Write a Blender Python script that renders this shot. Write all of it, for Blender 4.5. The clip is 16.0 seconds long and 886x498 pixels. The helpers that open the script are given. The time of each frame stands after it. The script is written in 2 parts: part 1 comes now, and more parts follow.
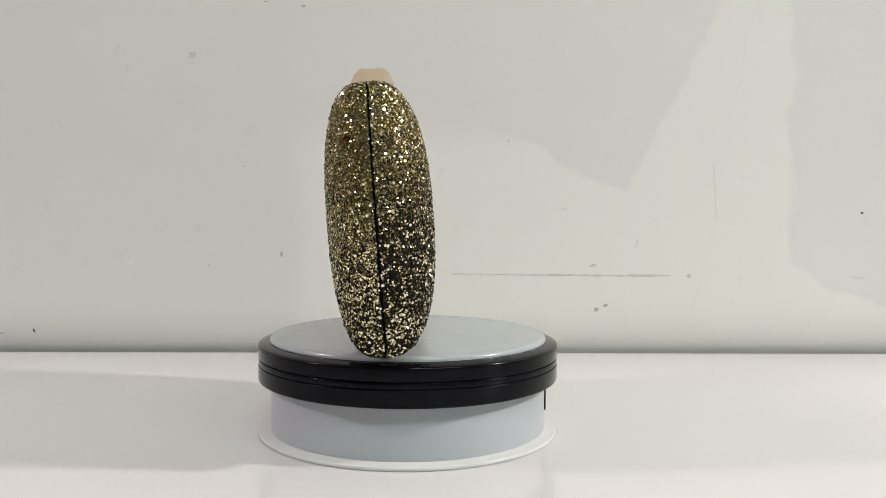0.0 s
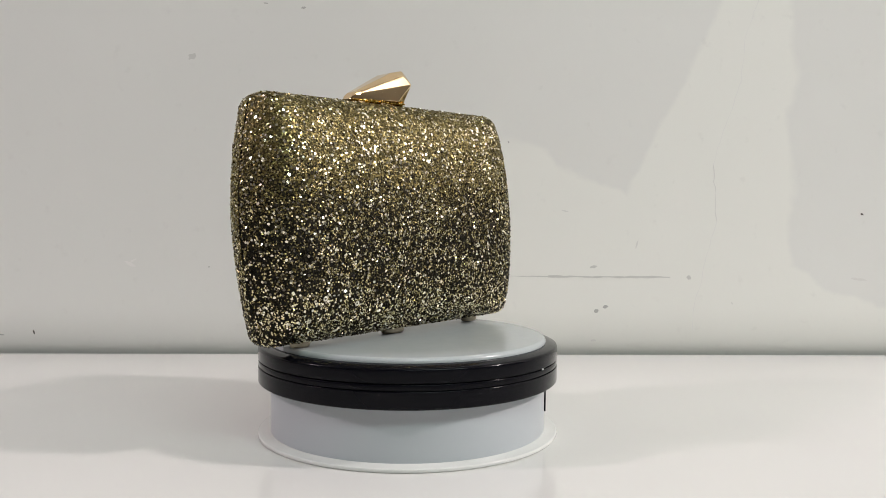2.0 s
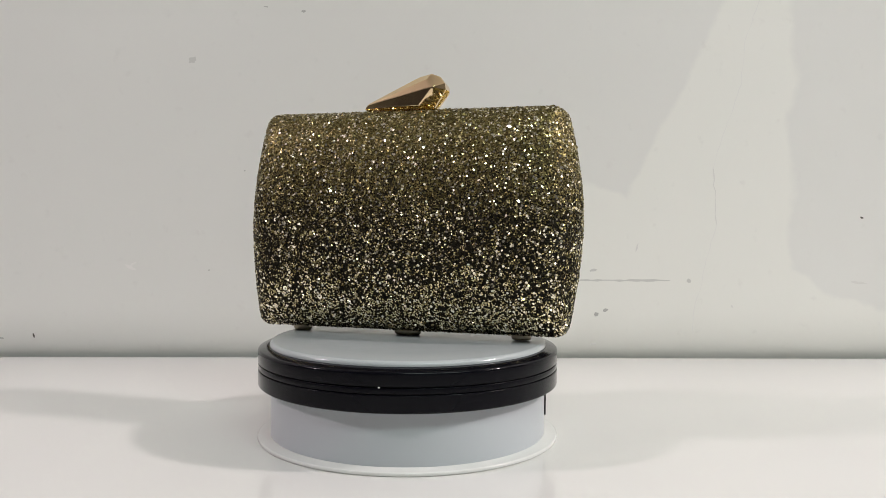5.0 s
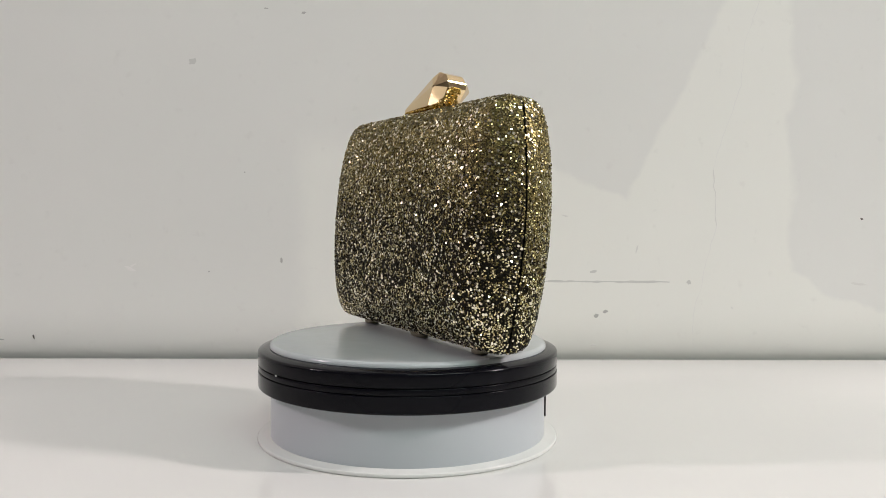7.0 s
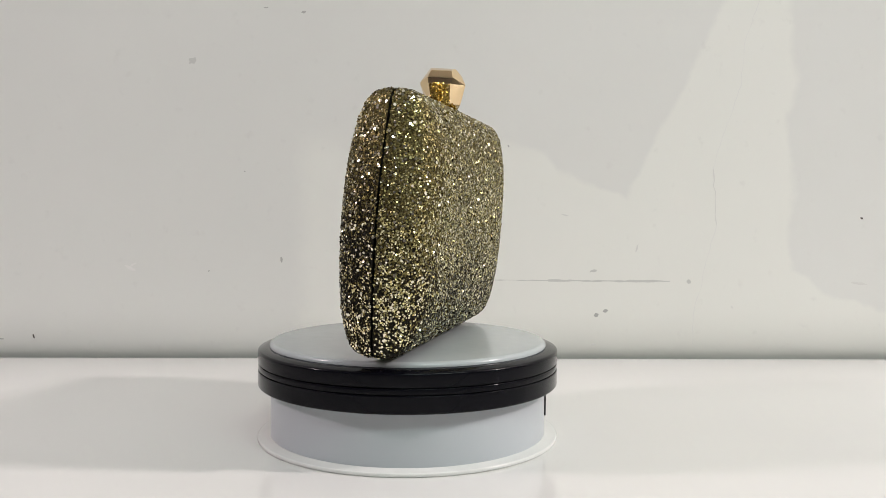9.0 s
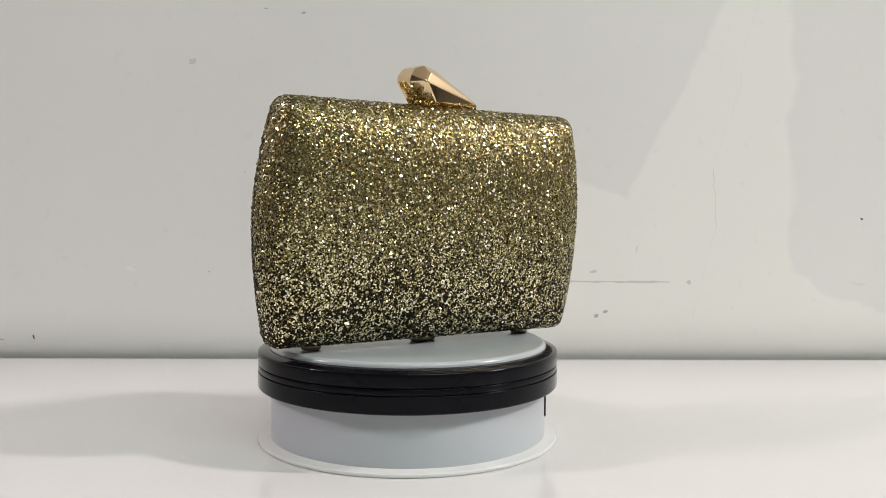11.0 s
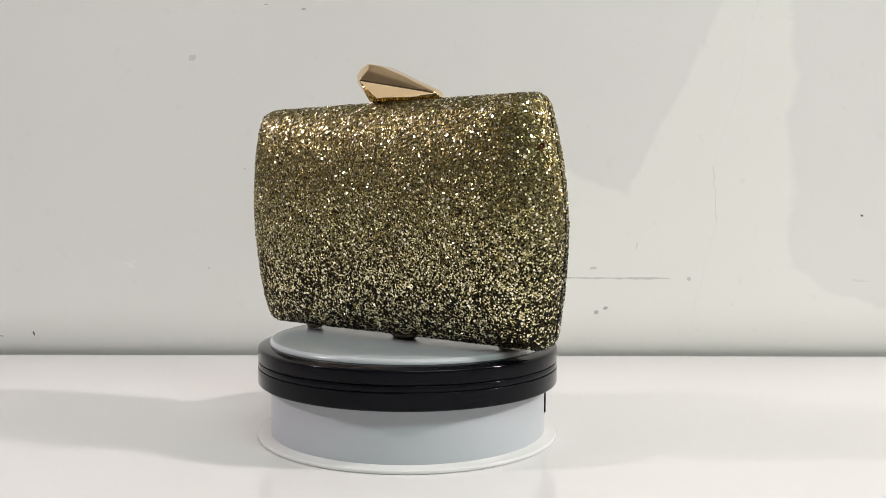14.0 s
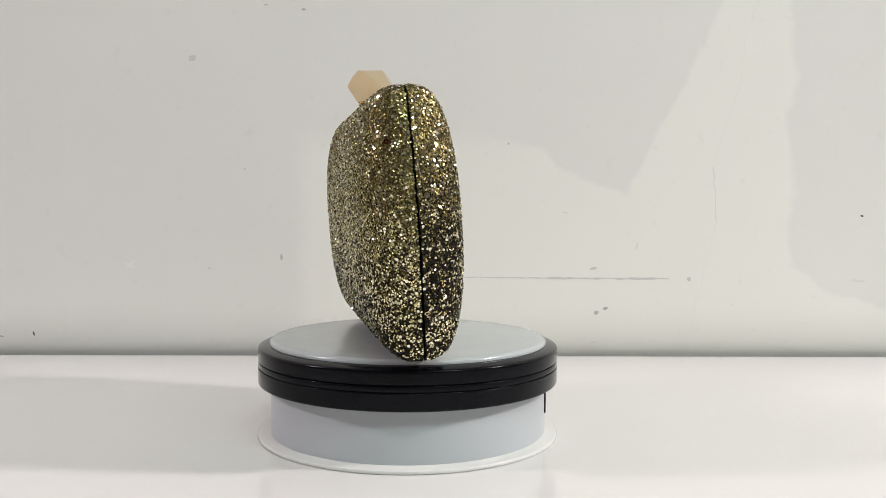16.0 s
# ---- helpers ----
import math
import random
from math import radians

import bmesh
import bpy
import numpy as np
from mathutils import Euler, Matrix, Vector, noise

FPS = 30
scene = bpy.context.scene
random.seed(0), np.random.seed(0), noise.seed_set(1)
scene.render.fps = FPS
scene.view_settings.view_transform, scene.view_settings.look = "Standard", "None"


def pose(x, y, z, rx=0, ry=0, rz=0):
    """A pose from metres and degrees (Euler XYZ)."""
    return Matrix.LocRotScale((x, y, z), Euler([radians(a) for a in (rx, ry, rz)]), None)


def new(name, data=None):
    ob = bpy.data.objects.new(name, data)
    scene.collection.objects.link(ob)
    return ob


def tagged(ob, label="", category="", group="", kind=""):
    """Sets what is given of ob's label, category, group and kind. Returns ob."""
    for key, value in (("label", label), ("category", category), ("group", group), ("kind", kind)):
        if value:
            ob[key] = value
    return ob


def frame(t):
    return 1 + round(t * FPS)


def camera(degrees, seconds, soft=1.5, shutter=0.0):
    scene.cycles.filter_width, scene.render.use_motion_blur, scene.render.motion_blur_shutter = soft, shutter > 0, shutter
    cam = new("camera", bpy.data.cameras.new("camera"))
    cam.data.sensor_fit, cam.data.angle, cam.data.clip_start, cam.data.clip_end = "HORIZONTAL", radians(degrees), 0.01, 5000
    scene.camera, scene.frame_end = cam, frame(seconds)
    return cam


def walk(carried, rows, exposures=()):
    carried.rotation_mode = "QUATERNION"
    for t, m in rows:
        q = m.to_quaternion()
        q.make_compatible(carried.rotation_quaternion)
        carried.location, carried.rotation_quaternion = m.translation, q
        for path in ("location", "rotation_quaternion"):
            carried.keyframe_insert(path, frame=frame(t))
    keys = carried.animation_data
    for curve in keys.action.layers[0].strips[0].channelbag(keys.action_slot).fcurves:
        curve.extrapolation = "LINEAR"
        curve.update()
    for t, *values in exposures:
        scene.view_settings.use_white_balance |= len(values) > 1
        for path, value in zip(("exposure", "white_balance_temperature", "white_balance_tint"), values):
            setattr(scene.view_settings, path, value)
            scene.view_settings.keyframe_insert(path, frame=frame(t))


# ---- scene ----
# ---- camera and its walk ----
LENS = 54.89
EYE = (0.0178, -0.4454, 0.1173)
TILT, ROLL = 3.176, 0.35
DEG_PER_STEP = 0.03796          # one step of the drift table, in degrees

# slow upward drift of the hand-set camera, with one settling nudge near 12.4 s
DRIFT = [(0, 0), (0.5, 0), (1, 0.2), (1.5, 1.3), (2, 2.6), (2.5, 4.5), (3, 5.8), (3.5, 6.3), (4, 7.6), (4.2, 7.9), (5.3, 8.7),
         (6.3, 9.4), (6.5, 9.7), (7, 11), (7.5, 11.7), (8, 11.7), (8.5, 11), (9, 9.8), (9.3, 9.8), (10.3, 10.6), (11.3, 11.2),
         (11.5, 11.3), (12, 11.3), (12.1, 11.2), (12.2, 10.5), (12.3, 7.5), (12.4, 3), (12.5, 0.7), (12.6, 0.1), (12.7, 1.2),
         (12.8, 2), (13, 3), (13.5, 4.5), (14, 4.8), (14.5, 6), (15, 6), (15.5, 5.8), (16, 5.4)]
cam = camera(LENS, 16.0, soft=0.75)
walk(cam, [(t, pose(*EYE, 90 - TILT + DEG_PER_STEP * d) @ pose(0, 0, 0, 0, 0, ROLL)) for t, d in DRIFT],
     exposures=[(0, 0.055), (2, 0.005), (4, 0.035), (6.5, 0.015), (7.2, 0.055), (8, 0.135), (9, 0.105), (11.5, 0.055), (12.1, 0.085), (12.45, 0.125), (12.7, 0.205), (14.5, 0.190), (16, 0.175)])

# ---- light ----
world = bpy.data.worlds.new("room_world")
scene.world = world
world.use_nodes = True
world.node_tree.nodes["Background"].inputs[0].default_value = (0.8, 0.85, 0.9, 1)
world.node_tree.nodes["Background"].inputs[1].default_value = 0.02


def area_lamp(name, x, y, z, tilt, sx, sy, watts, color):
    d = bpy.data.lights.new(name, "AREA")
    d.shape, d.size, d.size_y, d.energy, d.color = "RECTANGLE", sx, sy, watts, color
    o = new(name, d)
    o.matrix_world = pose(x, y, z, 0, tilt, 0)
    return o


CEIL = 1.75
# x, y, width, length, watts, colour: two small square spots at the sides and a long fitting in front of the table
LAMPS = [(-2.3, -0.45, 0.2, 0.2, 31.0, (1.0, 0.84, 0.89)), (2.3, -0.45, 0.2, 0.2, 60.0, (1.0, 0.89, 0.885)), (0.70, -1.25, 1.5, 0.35, 22.0, (0.85, 1.0, 0.94))]
for lx, ly, lsx, lsy, lw, lc in LAMPS:
    tilt = 0.0 if lsx > 1 else math.copysign(54.0, lx)
    area_lamp("ceiling_lamp_light", lx, ly, CEIL - 0.085, tilt, lsx, lsy, lw, lc)

# ---- materials ----


class Nodes:
    """A short way to write node trees."""

    def __init__(self, name):
        self.mat = bpy.data.materials.new(name)
        self.mat.use_nodes = True
        self.t = self.mat.node_tree
        self.b = self.t.nodes["Principled BSDF"]

    def add(self, kind, values=None, **props):
        n = self.t.nodes.new(kind)
        for k, v in props.items():
            setattr(n, k, v)
        for k, v in (values or {}).items():
            if hasattr(v, "is_output"):
                self.t.links.new(v, n.inputs[k])
            else:
                n.inputs[k].default_value = v
        return n

    def put(self, **values):
        for k, v in values.items():
            k = k.replace("_", " ")
            if hasattr(v, "is_output"):
                self.t.links.new(v, self.b.inputs[k])
            else:
                self.b.inputs[k].default_value = v
        return self

    def coord(self):
        return self.add("ShaderNodeTexCoord").outputs["Object"]

    def noise(self, vec, scale, detail=3.0, rough=0.55):
        return self.add("ShaderNodeTexNoise", {"Vector": vec, "Scale": scale, "Detail": detail, "Roughness": rough}).outputs[0]

    def math(self, op, a, b=0.0, c=None):
        n = self.add("ShaderNodeMath", {0: a, 1: b}, operation=op)
        if c is not None:
            n.inputs[2].default_value = c
        return n.outputs[0]

    def step(self, v, lo, hi):
        n = self.add("ShaderNodeMapRange", {"Value": v, "From Min": lo, "From Max": hi}, interpolation_type="SMOOTHSTEP")
        return n.outputs[0]

    def mix(self, f, a, b):
        n = self.add("ShaderNodeMix", {"Factor": f}, data_type="RGBA")
        for i, v in ((6, a), (7, b)):
            if hasattr(v, "is_output"):
                self.t.links.new(v, n.inputs[i])
            else:
                n.inputs[i].default_value = v
        return n.outputs[2]

    def bump(self, h, strength, distance):
        return self.add("ShaderNodeBump", {"Height": h, "Strength": strength, "Distance": distance}).outputs[0]


def rgb(r, g, b):
    return (r, g, b, 1.0)


def plain_paint(name, color, rough=0.6):
    n = Nodes(name)
    p = n.coord()
    c = n.mix(n.noise(p, 1.5), rgb(*[v * 0.93 for v in color]), rgb(*color))
    n.put(Base_Color=c, Roughness=rough, Normal=n.bump(n.noise(p, 60), 0.1, 0.002))
    return n.mat


def wall_material():
    n = Nodes("old_white_wall_paint")
    p = n.coord()
    sep = n.add("ShaderNodeSeparateXYZ", {"Vector": p})
    x, z = sep.outputs[0], sep.outputs[2]
    wob = n.math("MULTIPLY", n.math("SUBTRACT", n.noise(p, 20, 4), 0.5), 0.03)
    x = n.math("ADD", x, wob)
    z = n.math("ADD", z, n.math("MULTIPLY", wob, 0.6))

    def side(ax, az, bx, bz, soft):
        """1 on the right-hand side of the line from a to b."""
        lx, lz = bx - ax, bz - az
        ln = math.hypot(lx, lz)
        d = n.math("ADD", n.math("MULTIPLY", x, lz / ln), n.math("MULTIPLY", z, -lx / ln))
        d = n.math("SUBTRACT", d, (ax * lz - az * lx) / ln)
        return n.step(d, -soft, soft)
    # whitewashed stretch: under a slanting edge, and a broad upright stroke beside it
    low = n.math("MULTIPLY", side(0.0414, 0.1787, 0.1594, 0.1257, 0.003), side(-0.090, 0.0, -0.090, 0.3, 0.012))
    low = n.math("MULTIPLY", low, n.step(z, 0.185, 0.150))
    stroke = n.math("MULTIPLY", side(0.1594, 0.1257, 0.2200, 0.2500, 0.003), side(0.2868, 0.2728, 0.2870, 0.1200, 0.004))
    white = n.math("MAXIMUM", low, stroke)
    cloud = n.noise(p, 5, 4)
    fine = n.noise(p, 90, 3)
    c = n.mix(cloud, rgb(0.70, 0.70, 0.675), rgb(0.745, 0.745, 0.72))
    c = n.mix(n.math("MULTIPLY", white, 0.75), c, rgb(0.80, 0.80, 0.755))
    c = n.mix(n.math("MULTIPLY", n.step(fine, 0.62, 0.8), 0.25), c, rgb(0.60, 0.59, 0.57))
    h = n.math("ADD", n.math("MULTIPLY", fine, 0.3), n.math("ADD", cloud, n.math("MULTIPLY", white, 0.15)))
    n.put(Base_Color=c, Roughness=0.55, Specular_IOR_Level=0.3, Normal=n.bump(h, 0.12, 0.002))
    return n.mat


def table_material():
    n = Nodes("glossy_white_tabletop")
    p = n.coord()
    cloud, fine = n.noise(p, 4, 3), n.noise(p, 220, 2)
    c = n.mix(cloud, rgb(0.63, 0.63, 0.612), rgb(0.67, 0.67, 0.652))
    c = n.mix(n.math("MULTIPLY", n.step(fine, 0.7, 0.8), 0.15), c, rgb(0.5, 0.48, 0.44))
    r = n.add("ShaderNodeMapRange", {"Value": n.noise(p, 9, 4), "To Min": 0.008, "To Max": 0.022}).outputs[0]
    n.put(Base_Color=c, Roughness=r, IOR=1.5, Normal=n.bump(n.noise(p, 25, 2), 0.03, 0.001))
    return n.mat


def plastic(name, color, rough, spec=0.5, scratch=0.05):
    n = Nodes(name)
    p = n.coord()
    c = n.mix(n.noise(p, 35, 4), rgb(*[v * 0.98 for v in color]), rgb(*color))
    r = n.add("ShaderNodeMapRange", {"Value": n.noise(p, 120, 4), "To Min": rough * 0.75, "To Max": rough * 1.35}).outputs[0]
    n.put(Base_Color=c, Roughness=r, Specular_IOR_Level=spec, Normal=n.bump(n.noise(p, 300, 2), scratch, 0.0004))
    return n.mat


def flake_metal(name, lo, hi, rough, metal=1.0):
    n = Nodes(name)
    rnd = n.add("ShaderNodeNewGeometry").outputs["Random Per Island"]
    n.put(Base_Color=n.mix(rnd, rgb(*lo), rgb(*hi)), Metallic=metal, Roughness=rough)
    return n.mat


def polished_gold():
    n = Nodes("polished_rose_gold")
    p = n.coord()
    c = n.mix(n.noise(p, 90, 2), rgb(0.78, 0.59, 0.35), rgb(0.84, 0.65, 0.40))
    n.put(Base_Color=c, Metallic=1.0, Roughness=0.07, Normal=n.bump(n.noise(p, 250, 2), 0.02, 0.0004))
    return n.mat


M_WALL, M_TABLE = wall_material(), table_material()
M_ROOM = plain_paint("far_room_paint", (0.20, 0.195, 0.18))
M_FRONT = plain_paint("front_room_paint", (0.10, 0.097, 0.092))
M_CEIL = plain_paint("ceiling_paint", (0.78, 0.78, 0.76))
M_FLOOR = plain_paint("grey_floor", (0.10, 0.10, 0.095), 0.4)
def smooth_plastic(name, color, rough):
    n = Nodes(name)
    c = n.mix(n.noise(n.coord(), 9, 2), rgb(*[v * 0.97 for v in color]), rgb(*color))
    n.put(Base_Color=c, Roughness=rough)
    return n.mat


M_WHITE = smooth_plastic("cool_white_plastic", (0.45, 0.485, 0.51), 0.3)
M_DISC = plastic("milky_white_acrylic", (0.395, 0.43, 0.44), 0.18)
M_FLANGE = plastic("clear_white_plastic", (0.64, 0.65, 0.63), 0.2)
M_BLACK = plastic("glossy_black_plastic", (0.003, 0.003, 0.005), 0.11, 0.13, 0.02)
M_GROOVE = plastic("black_gap", (0.004, 0.004, 0.004), 0.6)
M_MARK = plain_paint("grey_scuff", (0.44, 0.44, 0.42))
M_CRACK = plain_paint("pale_crack", (0.70, 0.695, 0.67))
M_HAIR = plain_paint("hairline_crack", (0.77, 0.765, 0.745))
M_PALE = plain_paint("pale_grey_scuff", (0.60, 0.60, 0.575))
M_WHITEWASH = plain_paint("white_smear", (0.80, 0.79, 0.77))
M_SPECK = plain_paint("dark_speck", (0.10, 0.09, 0.08))
M_LIGHTSPECK = plain_paint("white_speck", (0.8, 0.8, 0.78))
def backing(name, z_mid):
    n = Nodes(name)
    p = n.coord()
    z = n.add("ShaderNodeSeparateXYZ", {"Vector": p}).outputs[2]
    z = n.math("ADD", z, n.math("MULTIPLY", n.math("SUBTRACT", n.noise(p, 70, 4), 0.5), 0.05))
    c = n.mix(n.step(z, z_mid - 0.035, z_mid + 0.035), rgb(0.006, 0.005, 0.004), rgb(0.07, 0.054, 0.018))
    n.put(Base_Color=c, Roughness=0.55, Specular_IOR_Level=0.2, Normal=n.bump(n.noise(p, 900, 2), 0.5, 0.0006))
    return n.mat


M_BACKING_A, M_BACKING_B = backing("gold_to_black_glitter_backing", 0.045), backing("dark_glitter_backing", 0.076)
# black of the seam gap, for the core between the shells
M_SEAM_BLACK = plain_paint("black_seam_gap", (0.012, 0.011, 0.010), 0.5)
M_OLIVEF = flake_metal("olive_brown_flake", (0.11, 0.088, 0.032), (0.30, 0.245, 0.10), 0.42)
M_GOLDF = flake_metal("gold_flake", (0.31, 0.265, 0.11), (0.73, 0.64, 0.355), 0.11)
M_PALEF = flake_metal("pale_gold_flake", (0.56, 0.50, 0.29), (0.89, 0.81, 0.55), 0.12)
M_DARKF = flake_metal("black_flake", (0.005, 0.0045, 0.003), (0.03, 0.026, 0.016), 0.35, 0.0)
M_DARKF.node_tree.nodes["Principled BSDF"].inputs["Specular IOR Level"].default_value = 0.08
M_GOLD = polished_gold()
# near-white flakes stand in for glints that burn out to white
M_GLINT = flake_metal("champagne_glint_flake", (0.86, 0.80, 0.61), (0.95, 0.91, 0.76), 0.15)
M_GOLDM = flake_metal("soft_gold_flake", (0.31, 0.27, 0.105), (0.76, 0.685, 0.335), 0.2)
M_PALEM = flake_metal("soft_pale_gold_flake", (0.56, 0.515, 0.29), (0.93, 0.885, 0.61), 0.22)
M_RUST = flake_metal("rust_brown_sequin", (0.035, 0.012, 0.006), (0.06, 0.02, 0.01), 0.35)
M_GEM = flake_metal("amber_rhinestone", (0.65, 0.40, 0.08), (0.9, 0.66, 0.2), 0.08)
M_STEEL = plastic("dull_brass_hinge", (0.42, 0.38, 0.29), 0.4)
M_STEEL.node_tree.nodes["Principled BSDF"].inputs["Metallic"].default_value = 0.8
M_LAMP = plain_paint("lamp_housing", (0.75, 0.75, 0.75), 0.4)


# ---- mesh helpers ----
def part(name, bm, material, parent=None, label="", smooth=True, at=None):
    me = bpy.data.meshes.new(name)
    bmesh.ops.recalc_face_normals(bm, faces=bm.faces[:])
    for f in bm.faces:
        f.smooth = smooth
    bm.to_mesh(me)
    bm.free()
    me.materials.append(material)
    o = new(name, me)
    if at is not None:
        o.matrix_basis = at
    if parent is not None:
        o.parent = parent
    if label:
        tagged(o, label)
    return o


def box(x0, x1, y0, y1, z0, z1, bevel=0.0):
    bm = bmesh.new()
    bmesh.ops.create_cube(bm, size=1)
    bmesh.ops.transform(bm, matrix=pose((x0 + x1) / 2, (y0 + y1) / 2, (z0 + z1) / 2) @ Matrix.Diagonal((x1 - x0, y1 - y0, z1 - z0, 1)),
                        verts=bm.verts[:])
    if bevel:
        bmesh.ops.bevel(bm, geom=bm.edges[:], offset=bevel, segments=2, profile=0.6, affect="EDGES")
    return bm


def lathe(profile, segs=160):
    """Turn a closed or axis-to-axis profile of (r, z) round z."""
    bm = bmesh.new()
    rings = []
    for r, z in profile:
        if r < 1e-6:
            rings.append([bm.verts.new((0, 0, z))])
        else:
            rings.append([bm.verts.new((r * math.cos(2 * math.pi * i / segs), r * math.sin(2 * math.pi * i / segs), z)) for i in range(segs)])
    for a, b in zip(rings, rings[1:]):
        for i in range(segs):
            j = (i + 1) % segs
            if len(a) == 1 and len(b) > 1:
                bm.faces.new((a[0], b[i], b[j]))
            elif len(b) == 1 and len(a) > 1:
                bm.faces.new((a[i], a[j], b[0]))
            elif len(a) > 1:
                bm.faces.new((a[i], a[j], b[j], b[i]))
    return bm


def arc(cr, cz, r, a0, a1, n=6):
    return [(cr + r * math.cos(radians(a0 + (a1 - a0) * i / n)), cz + r * math.sin(radians(a0 + (a1 - a0) * i / n))) for i in range(n + 1)]


# ---- the room ----
Z_TABLE = -0.0012
WALL_AT = pose(-0.0003, 0.2191, -0.0022, 0, 0, 1.25) @ Matrix.Scale(1.0184, 4)
TABLE_AT = pose(0.0, 0.2191, Z_TABLE, 0, 0, 1.25)


def build_room():
    # back wall: upright sheet whose foot rolls away from the viewer just above the table
    bm = bmesh.new()
    prof = [(0.002, CEIL + 0.02), (0.002, 0.3), (0.002, 0.12), (0.002, 0.04)]
    y, z = 0.002, 0.04
    for k in range(22):
        y += math.tan(radians(min(1.6 * k, 25))) * 0.0035
        z -= 0.0035
        prof.append((y, z))
    prof += [(y + 0.06, z), (y + 0.06, CEIL + 0.02)]
    xs = [-2.8, -0.6, -0.3, 0, 0.3, 0.6, 2.8]
    cols = [[bm.verts.new((x, y, z)) for y, z in prof] for x in xs]
    for a, b in zip(cols, cols[1:]):
        for i in range(len(prof)):
            j = (i + 1) % len(prof)
            bm.faces.new((a[i], b[i], b[j], a[j]))
    bm.faces.new(cols[0])
    bm.faces.new(cols[-1][::-1])
    w = part("wall_back", bm, M_WALL, at=WALL_AT)
    w.data.shade_smooth()
    for poly in w.data.polygons:
        poly.use_smooth = abs(poly.normal.x) < 0.5 and poly.normal.y < 0.2 and poly.normal.z > -0.95
    tagged(w, "old off-white painted wall with patches, scuffs and hairline cracks", "wall", kind="structure")
    build_wall_marks(w)
    for name, b, m, lab in (
            ("wall_left", box(-2.8, -2.7, -2.6, 0.14, -0.75, CEIL), M_ROOM, "plain grey room wall"),
            ("wall_right", box(2.7, 2.8, -2.6, 0.25, -0.75, CEIL), M_ROOM, "plain grey room wall"),
            ("wall_front", box(-2.8, 2.8, -2.7, -2.6, -0.75, CEIL), M_FRONT, "plain grey room wall"),
            ("wall_below", box(-2.8, 2.8, 0.31, 0.36, -0.75, 0.0), M_ROOM, "plain grey wall under the table")):
        tagged(part(name, b, m, smooth=False), lab, "wall", kind="structure")
    tagged(part("floor", box(-2.8, 2.8, -2.7, 0.36, -0.85, -0.75), M_FLOOR, smooth=False), "dark grey plain room floor", "floor", kind="structure")
    tagged(part("ceiling", box(-2.8, 2.8, -2.7, 0.36, CEIL, CEIL + 0.1), M_CEIL, smooth=False), "plain white painted ceiling", "ceiling", kind="structure")


def blot(name, parent, x, z, w, h, lean, material, label="", flat=False):
    """A thin raised blot of uneven outline on the wall, or on the table with flat."""
    rng = random.Random(int(abs(x * 7919 + z * 104729) * 1000))
    bm = bmesh.new()
    c, sn = math.cos(radians(lean)), math.sin(radians(lean))
    rim, k = [], 18
    for i in range(k):
        a = 2 * math.pi * i / k
        r = rng.uniform(0.65, 1.1)
        px, pz = w / 2 * r * math.cos(a), h / 2 * r * math.sin(a)
        px, pz = px * c - pz * sn, px * sn + pz * c
        rim.append(bm.verts.new((x + px, z + pz, 0.0001) if flat else (x + px, 0.0019, z + pz)))
    mid = bm.verts.new((x, z, 0.0002) if flat else (x, 0.0018, z))
    for i in range(k):
        bm.faces.new((mid, rim[i], rim[(i + 1) % k]))
    return part(name, bm, material, parent, label)


def stroke_mesh(name, parent, pts, width, material, label="", rough=0.5, wander=0.15):
    """A thin ragged line along pts on the wall."""
    rng = random.Random(5)
    bm = bmesh.new()
    fine = []
    for (x0, z0), (x1, z1) in zip(pts, pts[1:]):
        m = max(2, int(math.hypot(x1 - x0, z1 - z0) / 0.004))
        fine += [(x0 + (x1 - x0) * i / m, z0 + (z1 - z0) * i / m) for i in range(m)]
    fine.append(pts[-1])
    rows = []
    for i, (x, z) in enumerate(fine):
        a, b = fine[max(i - 1, 0)], fine[min(i + 1, len(fine) - 1)]
        dx, dz = b[0] - a[0], b[1] - a[1]
        ln = math.hypot(dx, dz) or 1
        j = rng.uniform(-1, 1) * width * wander
        w = width * rng.uniform(1 - rough, 1 + rough) / 2
        nx, nz = -dz / ln, dx / ln
        rows.append([bm.verts.new((x + nx * (j + k * w), 0.0019, z + nz * (j + k * w))) for k in (-1, 1)])
    for a, b in zip(rows, rows[1:]):
        bm.faces.new((a[0], a[1], b[1], b[0]))
    return part(name, bm, material, parent, label)


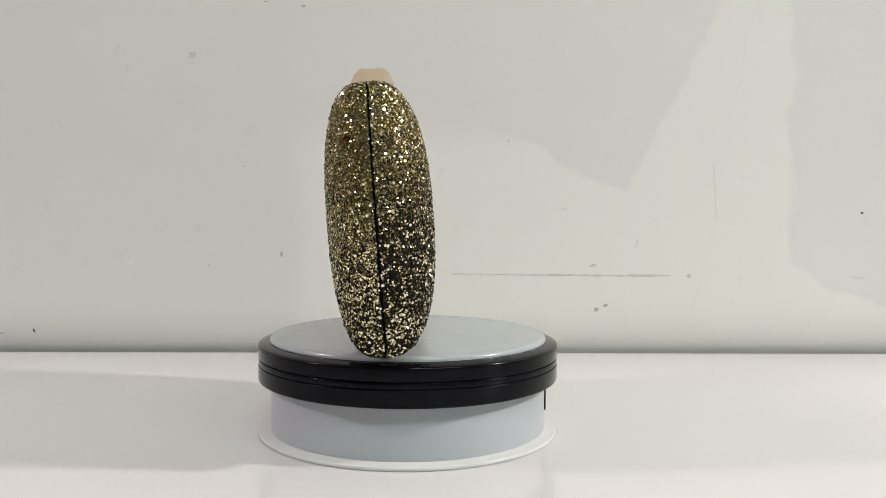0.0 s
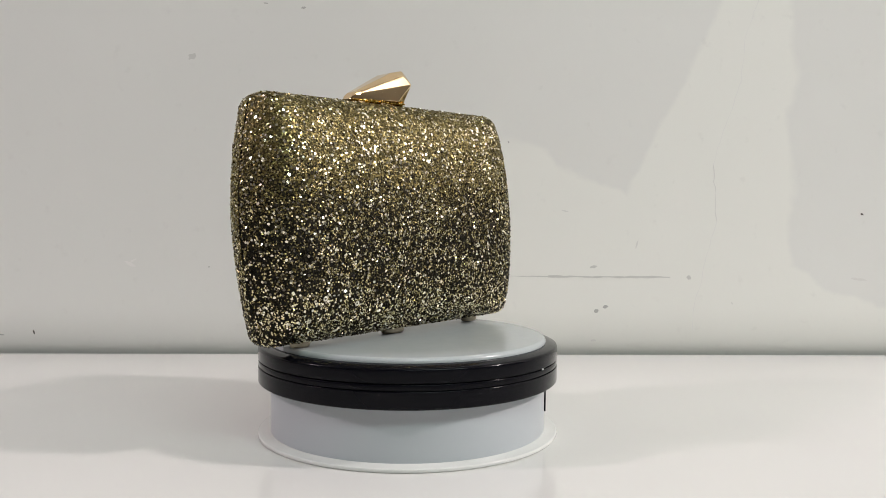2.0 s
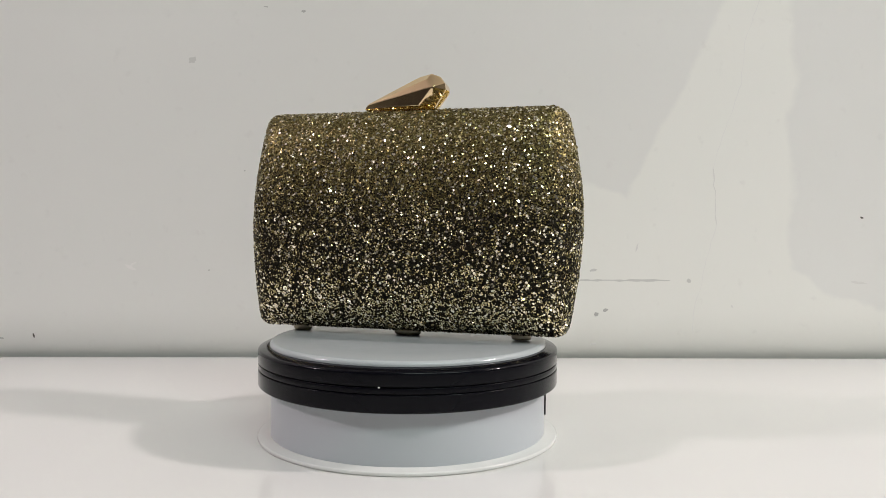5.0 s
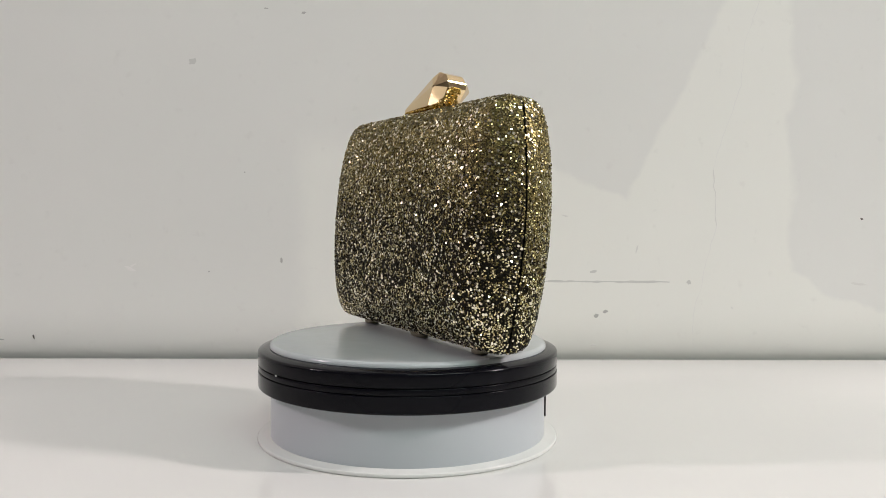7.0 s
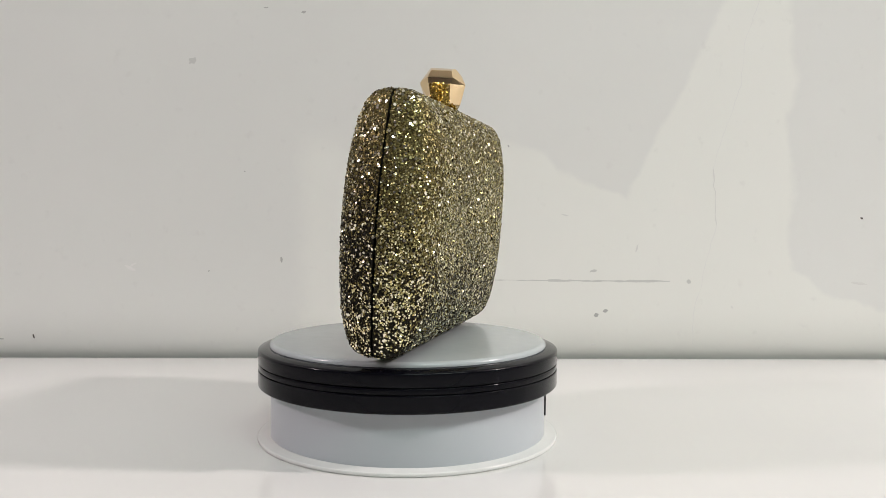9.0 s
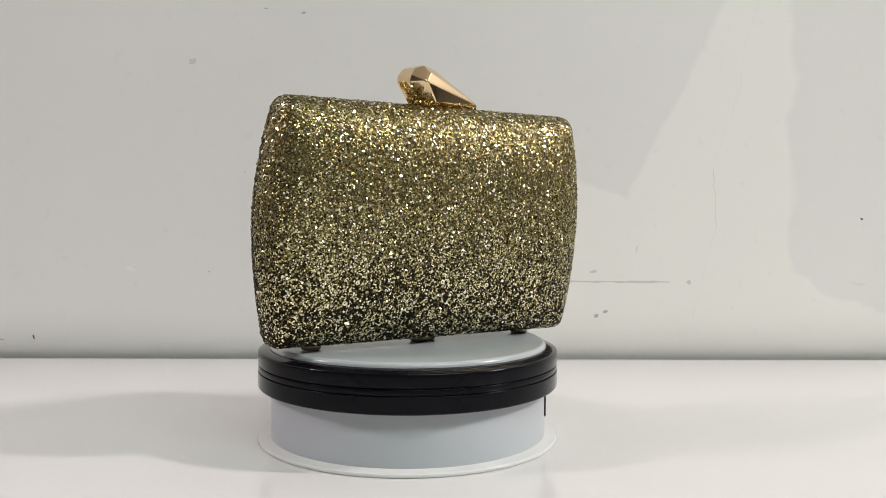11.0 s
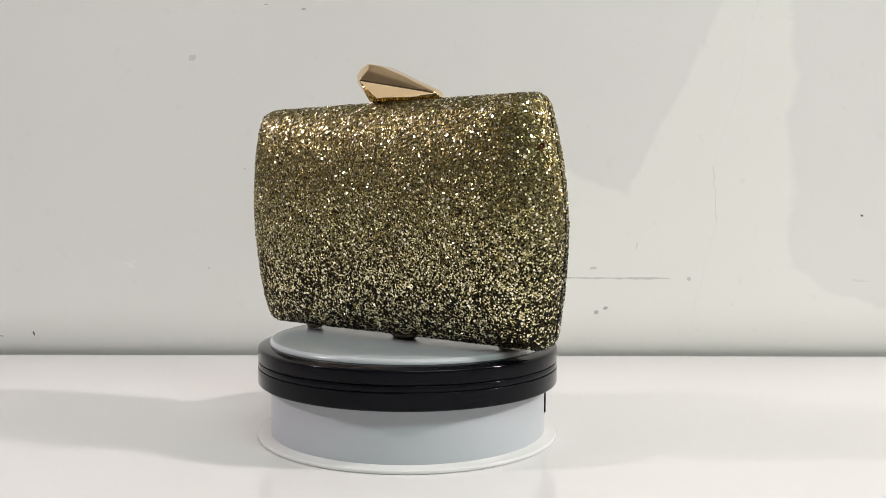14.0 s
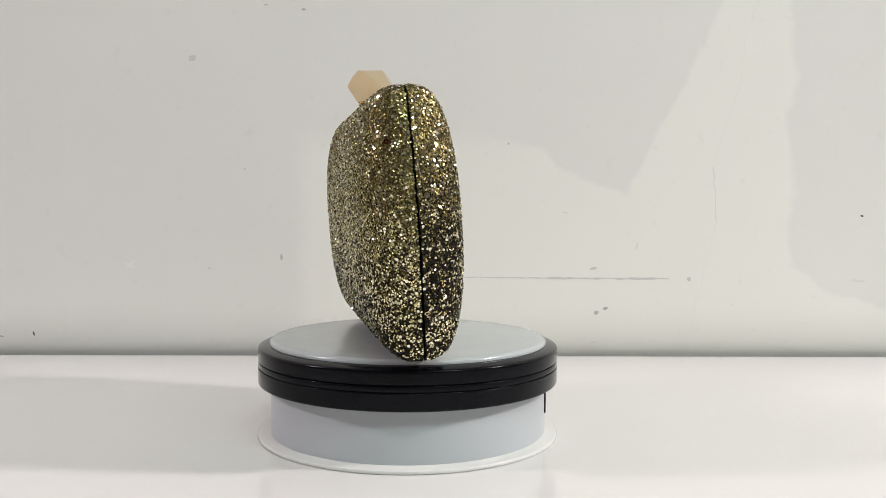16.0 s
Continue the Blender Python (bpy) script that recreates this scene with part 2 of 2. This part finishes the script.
def build_wall_marks(wall):
    for x, z, w, h, lean, m in (
            (-0.1059, 0.0765, 0.0020, 0.0052, 10, M_MARK), (-0.0885, 0.264, 0.0036, 0.0020, 10, M_MARK), (-0.1611, 0.0676, 0.0012, 0.0014, 0, M_MARK),
            (0.1369, 0.0346, 0.0046, 0.0034, 20, M_MARK), (0.1438, 0.0378, 0.0046, 0.0028, 20, M_MARK), (0.0675, 0.1643, 0.0013, 0.0020, 35, M_MARK),
            (0.3424, 0.1107, 0.0030, 0.0016, -20, M_SPECK), (0.3418, 0.0601, 0.0130, 0.0022, -6, M_CRACK), (-0.2948, 0.0171, 0.0014, 0.0042, 20, M_SPECK),
            (-0.3195, 0.0150, 0.0050, 0.0012, -10, M_MARK), (-0.1335, 0.1436, 0.0012, 0.0012, 0, M_MARK), (0.1676, 0.0865, 0.0014, 0.0080, -14, M_CRACK),
            (0.1116, 0.1119, 0.0060, 0.0014, -12, M_CRACK), (0.2426, 0.0412, 0.0012, 0.0026, 20, M_CRACK), (0.135, 0.0117, 0.0046, 0.0020, 0, M_CRACK),
            (-0.1169, 0.2671, 0.0040, 0.0010, -5, M_MARK), (0.1341, 0.0689, 0.0060, 0.0022, 10, M_PALE), (-0.2211, 0.0694, 0.0090, 0.0030, -25, M_WHITEWASH),
            (-0.2190, 0.0720, 0.0060, 0.0016, 30, M_WHITEWASH), (-0.1723, 0.2269, 0.0070, 0.0050, 20, M_PALE)):
        blot("scuff_mark", wall, x, z, w, h, lean, m)
    stroke_mesh("scratch", wall, [(0.025, 0.0618), (0.0992, 0.0613)], 0.0006, M_PALE, "faint grey horizontal scratch")
    stroke_mesh("scratch", wall, [(0.0992, 0.0613), (0.150, 0.0611), (0.1936, 0.0612)], 0.0013, M_PALE, "grey horizontal scratch")
    blot("scuff_mark", wall, 0.2085, 0.0609, 0.0042, 0.0040, 0, M_PALE)
    stroke_mesh("crack", wall, [(0.2584, 0.2767), (0.2483, 0.2468), (0.2457, 0.2126), (0.2376, 0.1868), (0.2286, 0.1608), (0.2254, 0.1478)], 0.0004, M_HAIR,
                "hairline crack in the paint", wander=1.1)
    stroke_mesh("crack", wall, [(0.2254, 0.1478), (0.2272, 0.1304), (0.2291, 0.1043)], 0.0006, M_CRACK, "hairline crack in the paint", wander=1.1)
    stroke_mesh("crack", wall, [(0.2291, 0.1043), (0.2218, 0.078), (0.2179, 0.0561), (0.2126, 0.0384), (0.2123, 0.0119)], 0.0004, M_HAIR,
                "hairline crack in the paint", wander=1.1)


def build_table():
    t = new("table")
    part("tabletop", box(-0.55, 0.55, -0.90, 0.0, -0.03, 0.0, 0.0012), M_TABLE, t, smooth=False)
    for x in (-0.51, 0.51):
        for y in (-0.86, -0.04):
            part("leg", box(x - 0.025, x + 0.025, y - 0.025, y + 0.025, -0.7488, -0.03, 0.002), M_LAMP, t, smooth=False)
    t.matrix_basis = TABLE_AT
    for x, y, w in ((0.1315, -0.230, 0.0009), (0.0844, -0.250, 0.0011), (-0.1082, -0.257, 0.0009), (0.062, -0.286, 0.0008), (-0.1689, -0.2045, 0.0006), (0.2144, -0.139, 0.0005)):
        blot("dust_speck", t, x, y, w, w * 0.7, 15, M_MARK, flat=True)
    tagged(t, "glossy white laminate table standing against the wall", "table")


def build_lamps():
    for lx, ly, lsx, lsy, lw, lc in LAMPS:
        l = new("ceiling_light")
        l.matrix_basis = pose(lx, ly, CEIL)
        part("housing", box(-lsx / 2 - 0.03, lsx / 2 + 0.03, -lsy / 2 - 0.03, lsy / 2 + 0.03, -0.03, 0.0, 0.006), M_LAMP, l, smooth=False)
        tagged(l, "long white ceiling light fitting" if lsx > 1 else "small square white ceiling spotlight", "lamp", group="ceiling lights")


# ---- the turntable ----
R_RING, Z_DISC = 0.0775, 0.0487


def build_turntable():
    t = new("turntable")
    tagged(t, "round white and black motorised display turntable on the table", "turntable")
    base = part("base", lathe([(0, -0.0008), (0.0700, -0.0008), (0.0711, 0.0006), (0.0711, 0.0275), (0, 0.0275)]), M_WHITE, t, "cool white plastic drum")
    sharpen(base)
    fl = part("base_flange", lathe([(0.0695, -0.0011), (0.0774, -0.0011), (0.0778, -0.0007), (0.0778, 0.0)] + arc(0.0770, 0.0, 0.0008, 0, 90, 5) +
                                   [(0.0722, 0.0009), (0.0714, 0.0012), (0.0695, 0.0012), (0.0695, -0.0011)]), M_FLANGE, t, "translucent white foot flange")
    sharpen(fl)
    # black body: fixed lower band, thin middle band, and the turning upper band
    lower = part("lower_band", lathe([(0, 0.0264), (0.0745, 0.0264)] + arc(0.0763, 0.0276, 0.0012, -90, 0, 4) + [(0.0775, 0.0344)] +
                                     arc(0.0771, 0.0344, 0.0004, 0, 90, 3) + [(0.0765, 0.0348), (0, 0.0348)]), M_BLACK, t, "glossy black lower ring")
    sharpen(lower)
    mid = part("middle_band", lathe([(0, 0.0351), (0.0765, 0.0351)] + arc(0.0769, 0.0355, 0.0004, -90, 0, 3) +
                                    arc(0.0769, 0.0375, 0.0004, 0, 90, 3) + [(0.0764, 0.0379), (0, 0.0379)]), M_BLACK, t, "glossy black middle ring")
    sharpen(mid)
    part("ring_gap", lathe([(0.070, 0.033), (0.0758, 0.033), (0.0758, 0.039), (0.070, 0.039), (0.070, 0.033)]), M_GROOVE, t)
    top = part("platter", lathe([(0, 0.0384), (0.0765, 0.0384)] + arc(0.0771, 0.0388, 0.0004, -90, 0, 3) +
                                arc(0.0760, 0.0438, 0.0015, 0, 80, 6) + [(0.0735, 0.0461), (0.0722, 0.0462), (0, 0.0462)]), M_BLACK, t, "glossy black turning ring")
    sharpen(top)
    disc = part("disc", lathe([(0, 0.0463), (0.0716, 0.0463)] + arc(0.0694, Z_DISC - 0.0022, 0.0022, 0, 90, 7) + [(0.05, Z_DISC), (0, Z_DISC)]), M_DISC, top,
                "milky white disc")
    sharpen(disc)
    bm = bmesh.new()
    bmesh.ops.create_icosphere(bm, subdivisions=1, radius=0.0005)
    part("paint_speck", bm, M_LIGHTSPECK, top, "tiny white speck",
         at=pose(0.07745 * math.cos(SPECK), 0.07745 * math.sin(SPECK), 0.0382))
    part("power_switch", box(0.0705, 0.0722, -0.0030, 0.0030, 0.0085, 0.0192, 0.0003), M_BLACK, t, "thin black switch slot", smooth=False)
    return t, top


def sharpen(o, deg=32):
    o.data.set_sharp_from_angle(angle=radians(deg))


# ---- the clutch bag ----
T_FACE = 12.4394               # the moment at which the gold side faces the camera squarely
W = 0.38132                    # turn rate of the platter, radians a second
SPECK = 0.1765 - 0.37271 * 3.75 + W * (3.75 - T_FACE)
BAG_H, BAG_X, FOOT = 0.1166, 0.09206, 0.0029


def half_width(v):
    """Half the bag's length at height v, from -1 at the hinge side to 1 at the top."""
    w = BAG_X - 0.0093 * np.abs(v) ** 1.81 + 0.0021 * (v < 0) * v * v
    r = np.where(v > 0, 0.0058, 0.0045)
    d = np.clip(r - (1 - np.abs(v)) * BAG_H / 2, 0, r)
    return w - (r - np.sqrt(np.maximum(r * r - d * d, 0)))


def shell_point(u, v, s):
    """u along the bag, v up, both -1 to 1; s is the side."""
    x = u * half_width(v)
    z = FOOT + BAG_H / 2 * (1 + v)
    # the gold side is fuller towards one end than the other
    deep, p, q, e = (0.0231, np.where(u < 0, 11.0, 6.1), 2.0, 2.72) if s < 0 else (0.0233, 10.5, 1.25, 2.63)
    f = np.maximum((1 - np.abs(u) ** p) ** (1 / q), 1e-4)
    g = np.maximum((1 - np.abs(v) ** e) ** (1 / e), 1e-4)
    t = deep * (f ** -5 + g ** -5 - 1) ** -0.2
    return np.stack([x, s * (t + 0.0006), z], -1)


def shell_grid(nu, nv):
    a = np.sin(np.linspace(-1, 1, nu) * np.pi / 2)
    b = np.sin(np.linspace(-1, 1, nv) * np.pi / 2)
    a = np.sign(a) * np.abs(a) ** 0.8
    return np.meshgrid(a, b, indexing="ij")


def mesh_of(name, co, faces, mats, index=None, smooth=True):
    me = bpy.data.meshes.new(name)
    me.from_pydata(co.tolist(), [], faces.tolist())
    for m in mats:
        me.materials.append(m)
    if index is not None:
        me.polygons.foreach_set("material_index", index)
    me.polygons.foreach_set("use_smooth", np.full(len(me.polygons), smooth))
    me.update()
    return me


def thinned(points, gap):
    """Marks the points that keep at least that gap to those marked before."""
    cells, keep = {}, np.zeros(len(points), bool)
    keys = np.floor(points / gap).astype(int).tolist()
    pts = points.tolist()
    for i, (key, p) in enumerate(zip(keys, pts)):
        near = (q for dx in (-1, 0, 1) for dy in (-1, 0, 1) for dz in (-1, 0, 1) for q in cells.get((key[0] + dx, key[1] + dy, key[2] + dz), ()))
        if all((p[0] - q[0]) ** 2 + (p[1] - q[1]) ** 2 + (p[2] - q[2]) ** 2 > gap * gap for q in near):
            keep[i] = True
            cells.setdefault(tuple(key), []).append(p)
    return keep


def build_shell(bag, s, name, label):
    nu, nv = 90, 60
    U, V = shell_grid(nu, nv)
    P = shell_point(U, V, s)
    idx = np.arange(nu * nv).reshape(nu, nv)
    F = np.stack([idx[:-1, :-1], idx[1:, :-1], idx[1:, 1:], idx[:-1, 1:]], -1).reshape(-1, 4)
    if s > 0:
        F = F[:, ::-1]
    me = mesh_of(name, P.reshape(-1, 3), F, [M_BACKING_A if s < 0 else M_BACKING_B])
    shell = new(name, me)
    shell.parent = bag
    tagged(shell, label)
    # glitter flakes, scattered by area over the shell
    rng = np.random.default_rng(11 if s > 0 else 23)
    A, B, C, D = (P.reshape(-1, 3)[F[:, k]] for k in range(4))
    area = np.linalg.norm(np.cross(C - A, D - B), axis=1)
    n = 78000
    pick = rng.choice(len(F), n, p=area / area.sum())
    f, g = rng.random((n, 1)), rng.random((n, 1))
    at = (A[pick] * (1 - f) + B[pick] * f) * (1 - g) + (D[pick] * (1 - f) + C[pick] * f) * g
    nor = np.cross(C - A, D - B)[pick]
    nor /= np.linalg.norm(nor, axis=1, keepdims=True) + 1e-12
    nor *= np.sign((nor * (at - [0, 0, FOOT + BAG_H / 2])).sum(1, keepdims=True))
    h = (at[:, 2] - FOOT) / BAG_H
    nor_t = nor + rng.normal(0, 1, (n, 3)) * rng.choice([0.15, 0.36, 0.75], (n, 1), p=[0.74, 0.18, 0.08] if s < 0 else [0.5, 0.35, 0.15])
    nor_t /= np.linalg.norm(nor_t, axis=1, keepdims=True)
    top = thinned(at, 0.00073)
    ref = rng.normal(0, 1, (n, 3))
    e1 = np.cross(nor_t, ref)
    e1 /= np.linalg.norm(e1, axis=1, keepdims=True)
    e2 = np.cross(nor_t, e1)
    size = rng.uniform(0.00033, 0.00056, n) + (np.interp(h, [0, 0.5, 0.8], [0.00008, 0.00005, 0]) if s < 0 else 0)
    big = rng.random(n) < 0.012
    size[big] = rng.uniform(0.0008, 0.0011, big.sum())
    patch = np.array([noise.noise(Vector(q * 60)) for q in at])
    # ombre of the shells; dark shares near the top also offset the lamp's gleam
    if s < 0:
        dark = np.interp(h, [0, 0.1, 0.28, 0.5, 0.68, 0.85, 1], [0.74, 0.50, 0.36, 0.16, 0.18, 0.46, 0.56])
        pale = np.interp(h, [0, 0.3, 0.5, 0.8, 1], [0.95, 0.85, 0.40, 0.12, 0.05])
    else:
        dark = np.interp(h, [0, 0.07, 0.17, 0.3, 0.5, 0.75, 1], [0.34, 0.24, 0.47, 0.53, 0.50, 0.47, 0.58])
        pale = np.interp(h, [0, 0.12, 0.22, 0.6, 1], [0.85, 0.70, 0.42, 0.22, 0.1])
    clump = np.array([noise.noise(Vector(q * 340)) for q in at])
    dark = np.clip(dark + 0.25 * patch + (0.6 if s < 0 else 0.75) * clump, 0, 1)
    r1, r2 = rng.random(n), rng.random(n)
    olive = np.interp(h, [0, 0.25, 0.55, 0.8], [0.05, 0.2, 0.8, 1]) if s < 0 else np.interp(h, [0, 0.45, 0.66, 0.85], [0.0, 0.12, 0.7, 1])
    mi = np.where(r1 < dark, np.where(r2 < olive, 3, 2), np.where(r2 < pale, 1, 0))
    mi[(rng.random(n) < 0.05) & (mi < 2)] = 4
    under = np.where(rng.random(n) < (0.55 if s < 0 else 0.35) * (1 - dark), 0, np.where(rng.random(n) < olive, 3, 2))
    mi = np.where(top, mi, under)                        # the flakes under the top layer show only in the gaps
    size = np.where(top, rng.uniform(0.00038, 0.00053, n), size)
    # glints put in as larger pale flakes, densest along the gold side's lit top
    glint = top & (rng.random(n) < (np.interp(h, [0.78, 0.9], [0.035, 0.12]) if s < 0 else 0.10))
    mi[glint] = 4
    size[glint] = rng.uniform(0.0005, 0.0008, glint.sum())
    size[big & top] = rng.uniform(0.0006, 0.0009, (big & top).sum())
    ang = np.arange(6) * np.pi / 3
    at = at + nor * (rng.uniform(0.00005, 0.00022, (n, 1)) + np.where(top, 0.0003, 0.0)[:, None])
    co = at[:, None] + size[:, None, None] * (np.cos(ang)[None, :, None] * e1[:, None] + np.sin(ang)[None, :, None] * e2[:, None])
    me = mesh_of("glitter", co.reshape(-1, 3), np.arange(n * 6).reshape(n, 6), [M_GOLDM, M_PALEM, M_DARKF, M_OLIVEF, M_GLINT] if s < 0 else [M_GOLDF, M_PALEF, M_DARKF, M_OLIVEF, M_GLINT], mi, smooth=False)
    gl = new("glitter", me)
    gl.parent = shell
    tagged(gl, "dense gold to black glitter flakes", kind="stuff")
    return shell


TWIST = pose(0, 0.0002, 0, 0, 0, 5.5)      # the knob sits slightly askew


def build_sequins(bag):
    """Single larger sequins among the flakes: place on the shell, side, radius and material."""
    for u, v, s, r, m, lab in ((0.972, 0.59, -1, 0.0013, M_RUST, "dark rust-brown sequin"), (0.527, 0.002, -1, 0.0012, M_PALEM, ""), (0.586, 0.012, -1, 0.0012, M_PALEM, ""),
                               (0.547, 0.08, -1, 0.0010, M_RUST, "dark rust-brown sequin"), (-0.042, -0.461, -1, 0.0012, M_PALEM, ""), (0.251, -0.505, -1, 0.0012, M_PALEM, ""),
                               (-0.551, -0.441, -1, 0.0011, M_PALEM, ""), (-0.633, -0.818, -1, 0.0011, M_PALEM, ""), (-0.722, -0.616, -1, 0.0012, M_PALEM, ""),
                               (0.667, -0.261, -1, 0.0012, M_PALEM, ""), (-0.621, -0.603, -1, 0.0012, M_PALEM, ""), (0.705, -0.647, 1, 0.0013, M_GLINT, ""),
                               (0.483, -0.712, 1, 0.0014, M_GLINT, ""), (0.032, -0.52, 1, 0.0013, M_GLINT, "")):
        p, pu, pv = (Vector(shell_point(np.array(a), np.array(b), s)) for a, b in ((u, v), (u - 0.01, v), (u, v - 0.01)))
        n = (p - pu).cross(p - pv).normalized()
        n *= 1 if n.y * s > 0 else -1
        bm = bmesh.new()
        rings = [[bm.verts.new((k * r * math.cos(a * math.pi / 6), k * r * math.sin(a * math.pi / 6), z)) for a in range(12)]
                 for k, z in ((1.0, 0.0), (1.0, 0.0002), (0.3, 0.0001))]
        for a, b in zip(rings, rings[1:]):
            for i in range(12):
                bm.faces.new((a[i], a[(i + 1) % 12], b[(i + 1) % 12], b[i]))
        part("sequin", bm, m, bag, lab, smooth=False, at=Matrix.Translation(p + n * 0.0007) @ n.to_track_quat("Z", "Y").to_matrix().to_4x4())


def build_knob(bag):
    z0 = FOOT + BAG_H
    bm = bmesh.new()
    corners = [(-0.0112, 0.0058, 0.0184), (-0.0040, 0.0046, 0.0168), (-0.0158, 0.0047, 0.0168), (-0.0092, 0.0085, 0.0150), (-0.0130, 0.0107, 0.0103),
               (-0.0050, 0.0080, 0.0010), (-0.0184, 0.0056, 0.0132), (-0.0188, 0.0050, 0.0098), (-0.0125, 0.0042, 0.0002),
               (0.0242, 0.0016, 0.0038), (0.0250, 0.0032, 0.0022), (0.0265, 0.0024, 0.0002)]
    for x, y, z in corners:
        for sg in (-1, 1):
            bm.verts.new(TWIST @ Vector((x, sg * y * (1.2 if sg < 0 else 1.0), z0 + z + 0.0010)))
    bmesh.ops.convex_hull(bm, input=bm.verts[:])
    bmesh.ops.dissolve_limit(bm, angle_limit=radians(2), verts=bm.verts[:], edges=bm.edges[:])
    bmesh.ops.bevel(bm, geom=bm.edges[:], offset=0.0004, segments=2, profile=0.5, affect="EDGES")
    knob = part("clasp_knob", bm, M_GOLD, bag, "faceted polished rose-gold clasp knob", smooth=False)
    part("clasp_base", box(-0.011, 0.0215, -0.0034, 0.0034, z0 - 0.0025, z0 + 0.0030, 0.0006), M_GOLD, knob, smooth=False).data.transform(TWIST)
    rng = random.Random(4)
    stones = bmesh.new()

    def stone(x, y, z):
        bmesh.ops.create_icosphere(stones, subdivisions=1, radius=rng.uniform(0.0005, 0.0008),
                                   matrix=TWIST @ pose(x, y, z, rng.uniform(0, 90), rng.uniform(0, 90)))
    for k in range(16):                                  # pave field under the blunt end, widening downwards
        f = k / 15
        half = 0.0026 + 0.0040 * f
        m = int(half / 0.00055)
        for i in range(-m, m + 1):
            stone(-0.0186 + 0.0066 * f + rng.uniform(-0.0002, 0.0002) + 0.00025 * abs(i) * f, half * i / m, z0 + 0.0108 - 0.0102 * f)
    for sg in (-1, 1):                                   # one row round the foot
        for k in range(28):
            f = k / 27
            stone(-0.010 + 0.035 * f, sg * (0.0075 - 0.0047 * f), z0 + 0.0011)
    tagged(part("pave", stones, M_GEM, knob, "amber gold rhinestones", smooth=False), kind="stuff")


def build_bag():
    bag = new("clutch_bag")
    tagged(bag, "gold and black glitter hard-shell clutch bag standing on the turntable", "handbag")
    build_shell(bag, -1, "shell", "gold glitter shell fading to black at the bottom")
    build_shell(bag, 1, "shell", "dark gold glitter shell with a black middle")
    # black core added between the shells: the seam gap's shade as black colour
    U, V = shell_grid(60, 40)
    pts, fcs = [], []
    for s in (-1, 1):
        P = shell_point(U * 0.99, V * 0.985, s)
        P[..., 1] = s * np.minimum(np.abs(P[..., 1]) * 0.9, 0.004)
        i0 = len(pts) * 0 + (0 if s < 0 else U.size)
        idx = np.arange(U.size).reshape(U.shape) + i0
        pts.append(P.reshape(-1, 3))
        fcs.append(np.stack([idx[:-1, :-1], idx[1:, :-1], idx[1:, 1:], idx[:-1, 1:]], -1).reshape(-1, 4)[:, ::s])
    inner = new("seam_core", mesh_of("seam_core", np.concatenate(pts), np.concatenate(fcs), [M_SEAM_BLACK]))
    inner.parent = bag
    tagged(inner, "black core added for the dark gap in the seam")
    build_knob(bag)
    build_sequins(bag)
    for x, hw in ((-0.062, 0.0052), (0.0, 0.0075), (0.062, 0.0052)):
        bm = lathe([(0, 0.0001), (0.78, 0.0001)] + [(0.88, 0.0003), (0.96, 0.0008), (1.0, 0.0015), (1.0, FOOT + 0.002), (0, FOOT + 0.002)], 24)
        bmesh.ops.transform(bm, matrix=pose(x, 0, 0) @ Matrix.Diagonal((hw, 0.0042, 1, 1)), verts=bm.verts[:])
        part("hinge", bm, M_STEEL, bag, "small dull brass hinge foot")
    return bag


def bag_pose(t):
    return Matrix.Rotation(-W * (t - T_FACE), 4, "Z") @ pose(0.0035, -0.0083, Z_DISC, 4.19, 0.25)


build_room()
build_table()
build_lamps()
turntable, platter = build_turntable()
bag = build_bag()


def motions():
    times = [k * 0.25 for k in range(65)]
    walk(platter, [(t, Matrix.Rotation(-W * (t - T_FACE), 4, "Z")) for t in times])
    walk(bag, [(t, bag_pose(t)) for t in times])


motions()
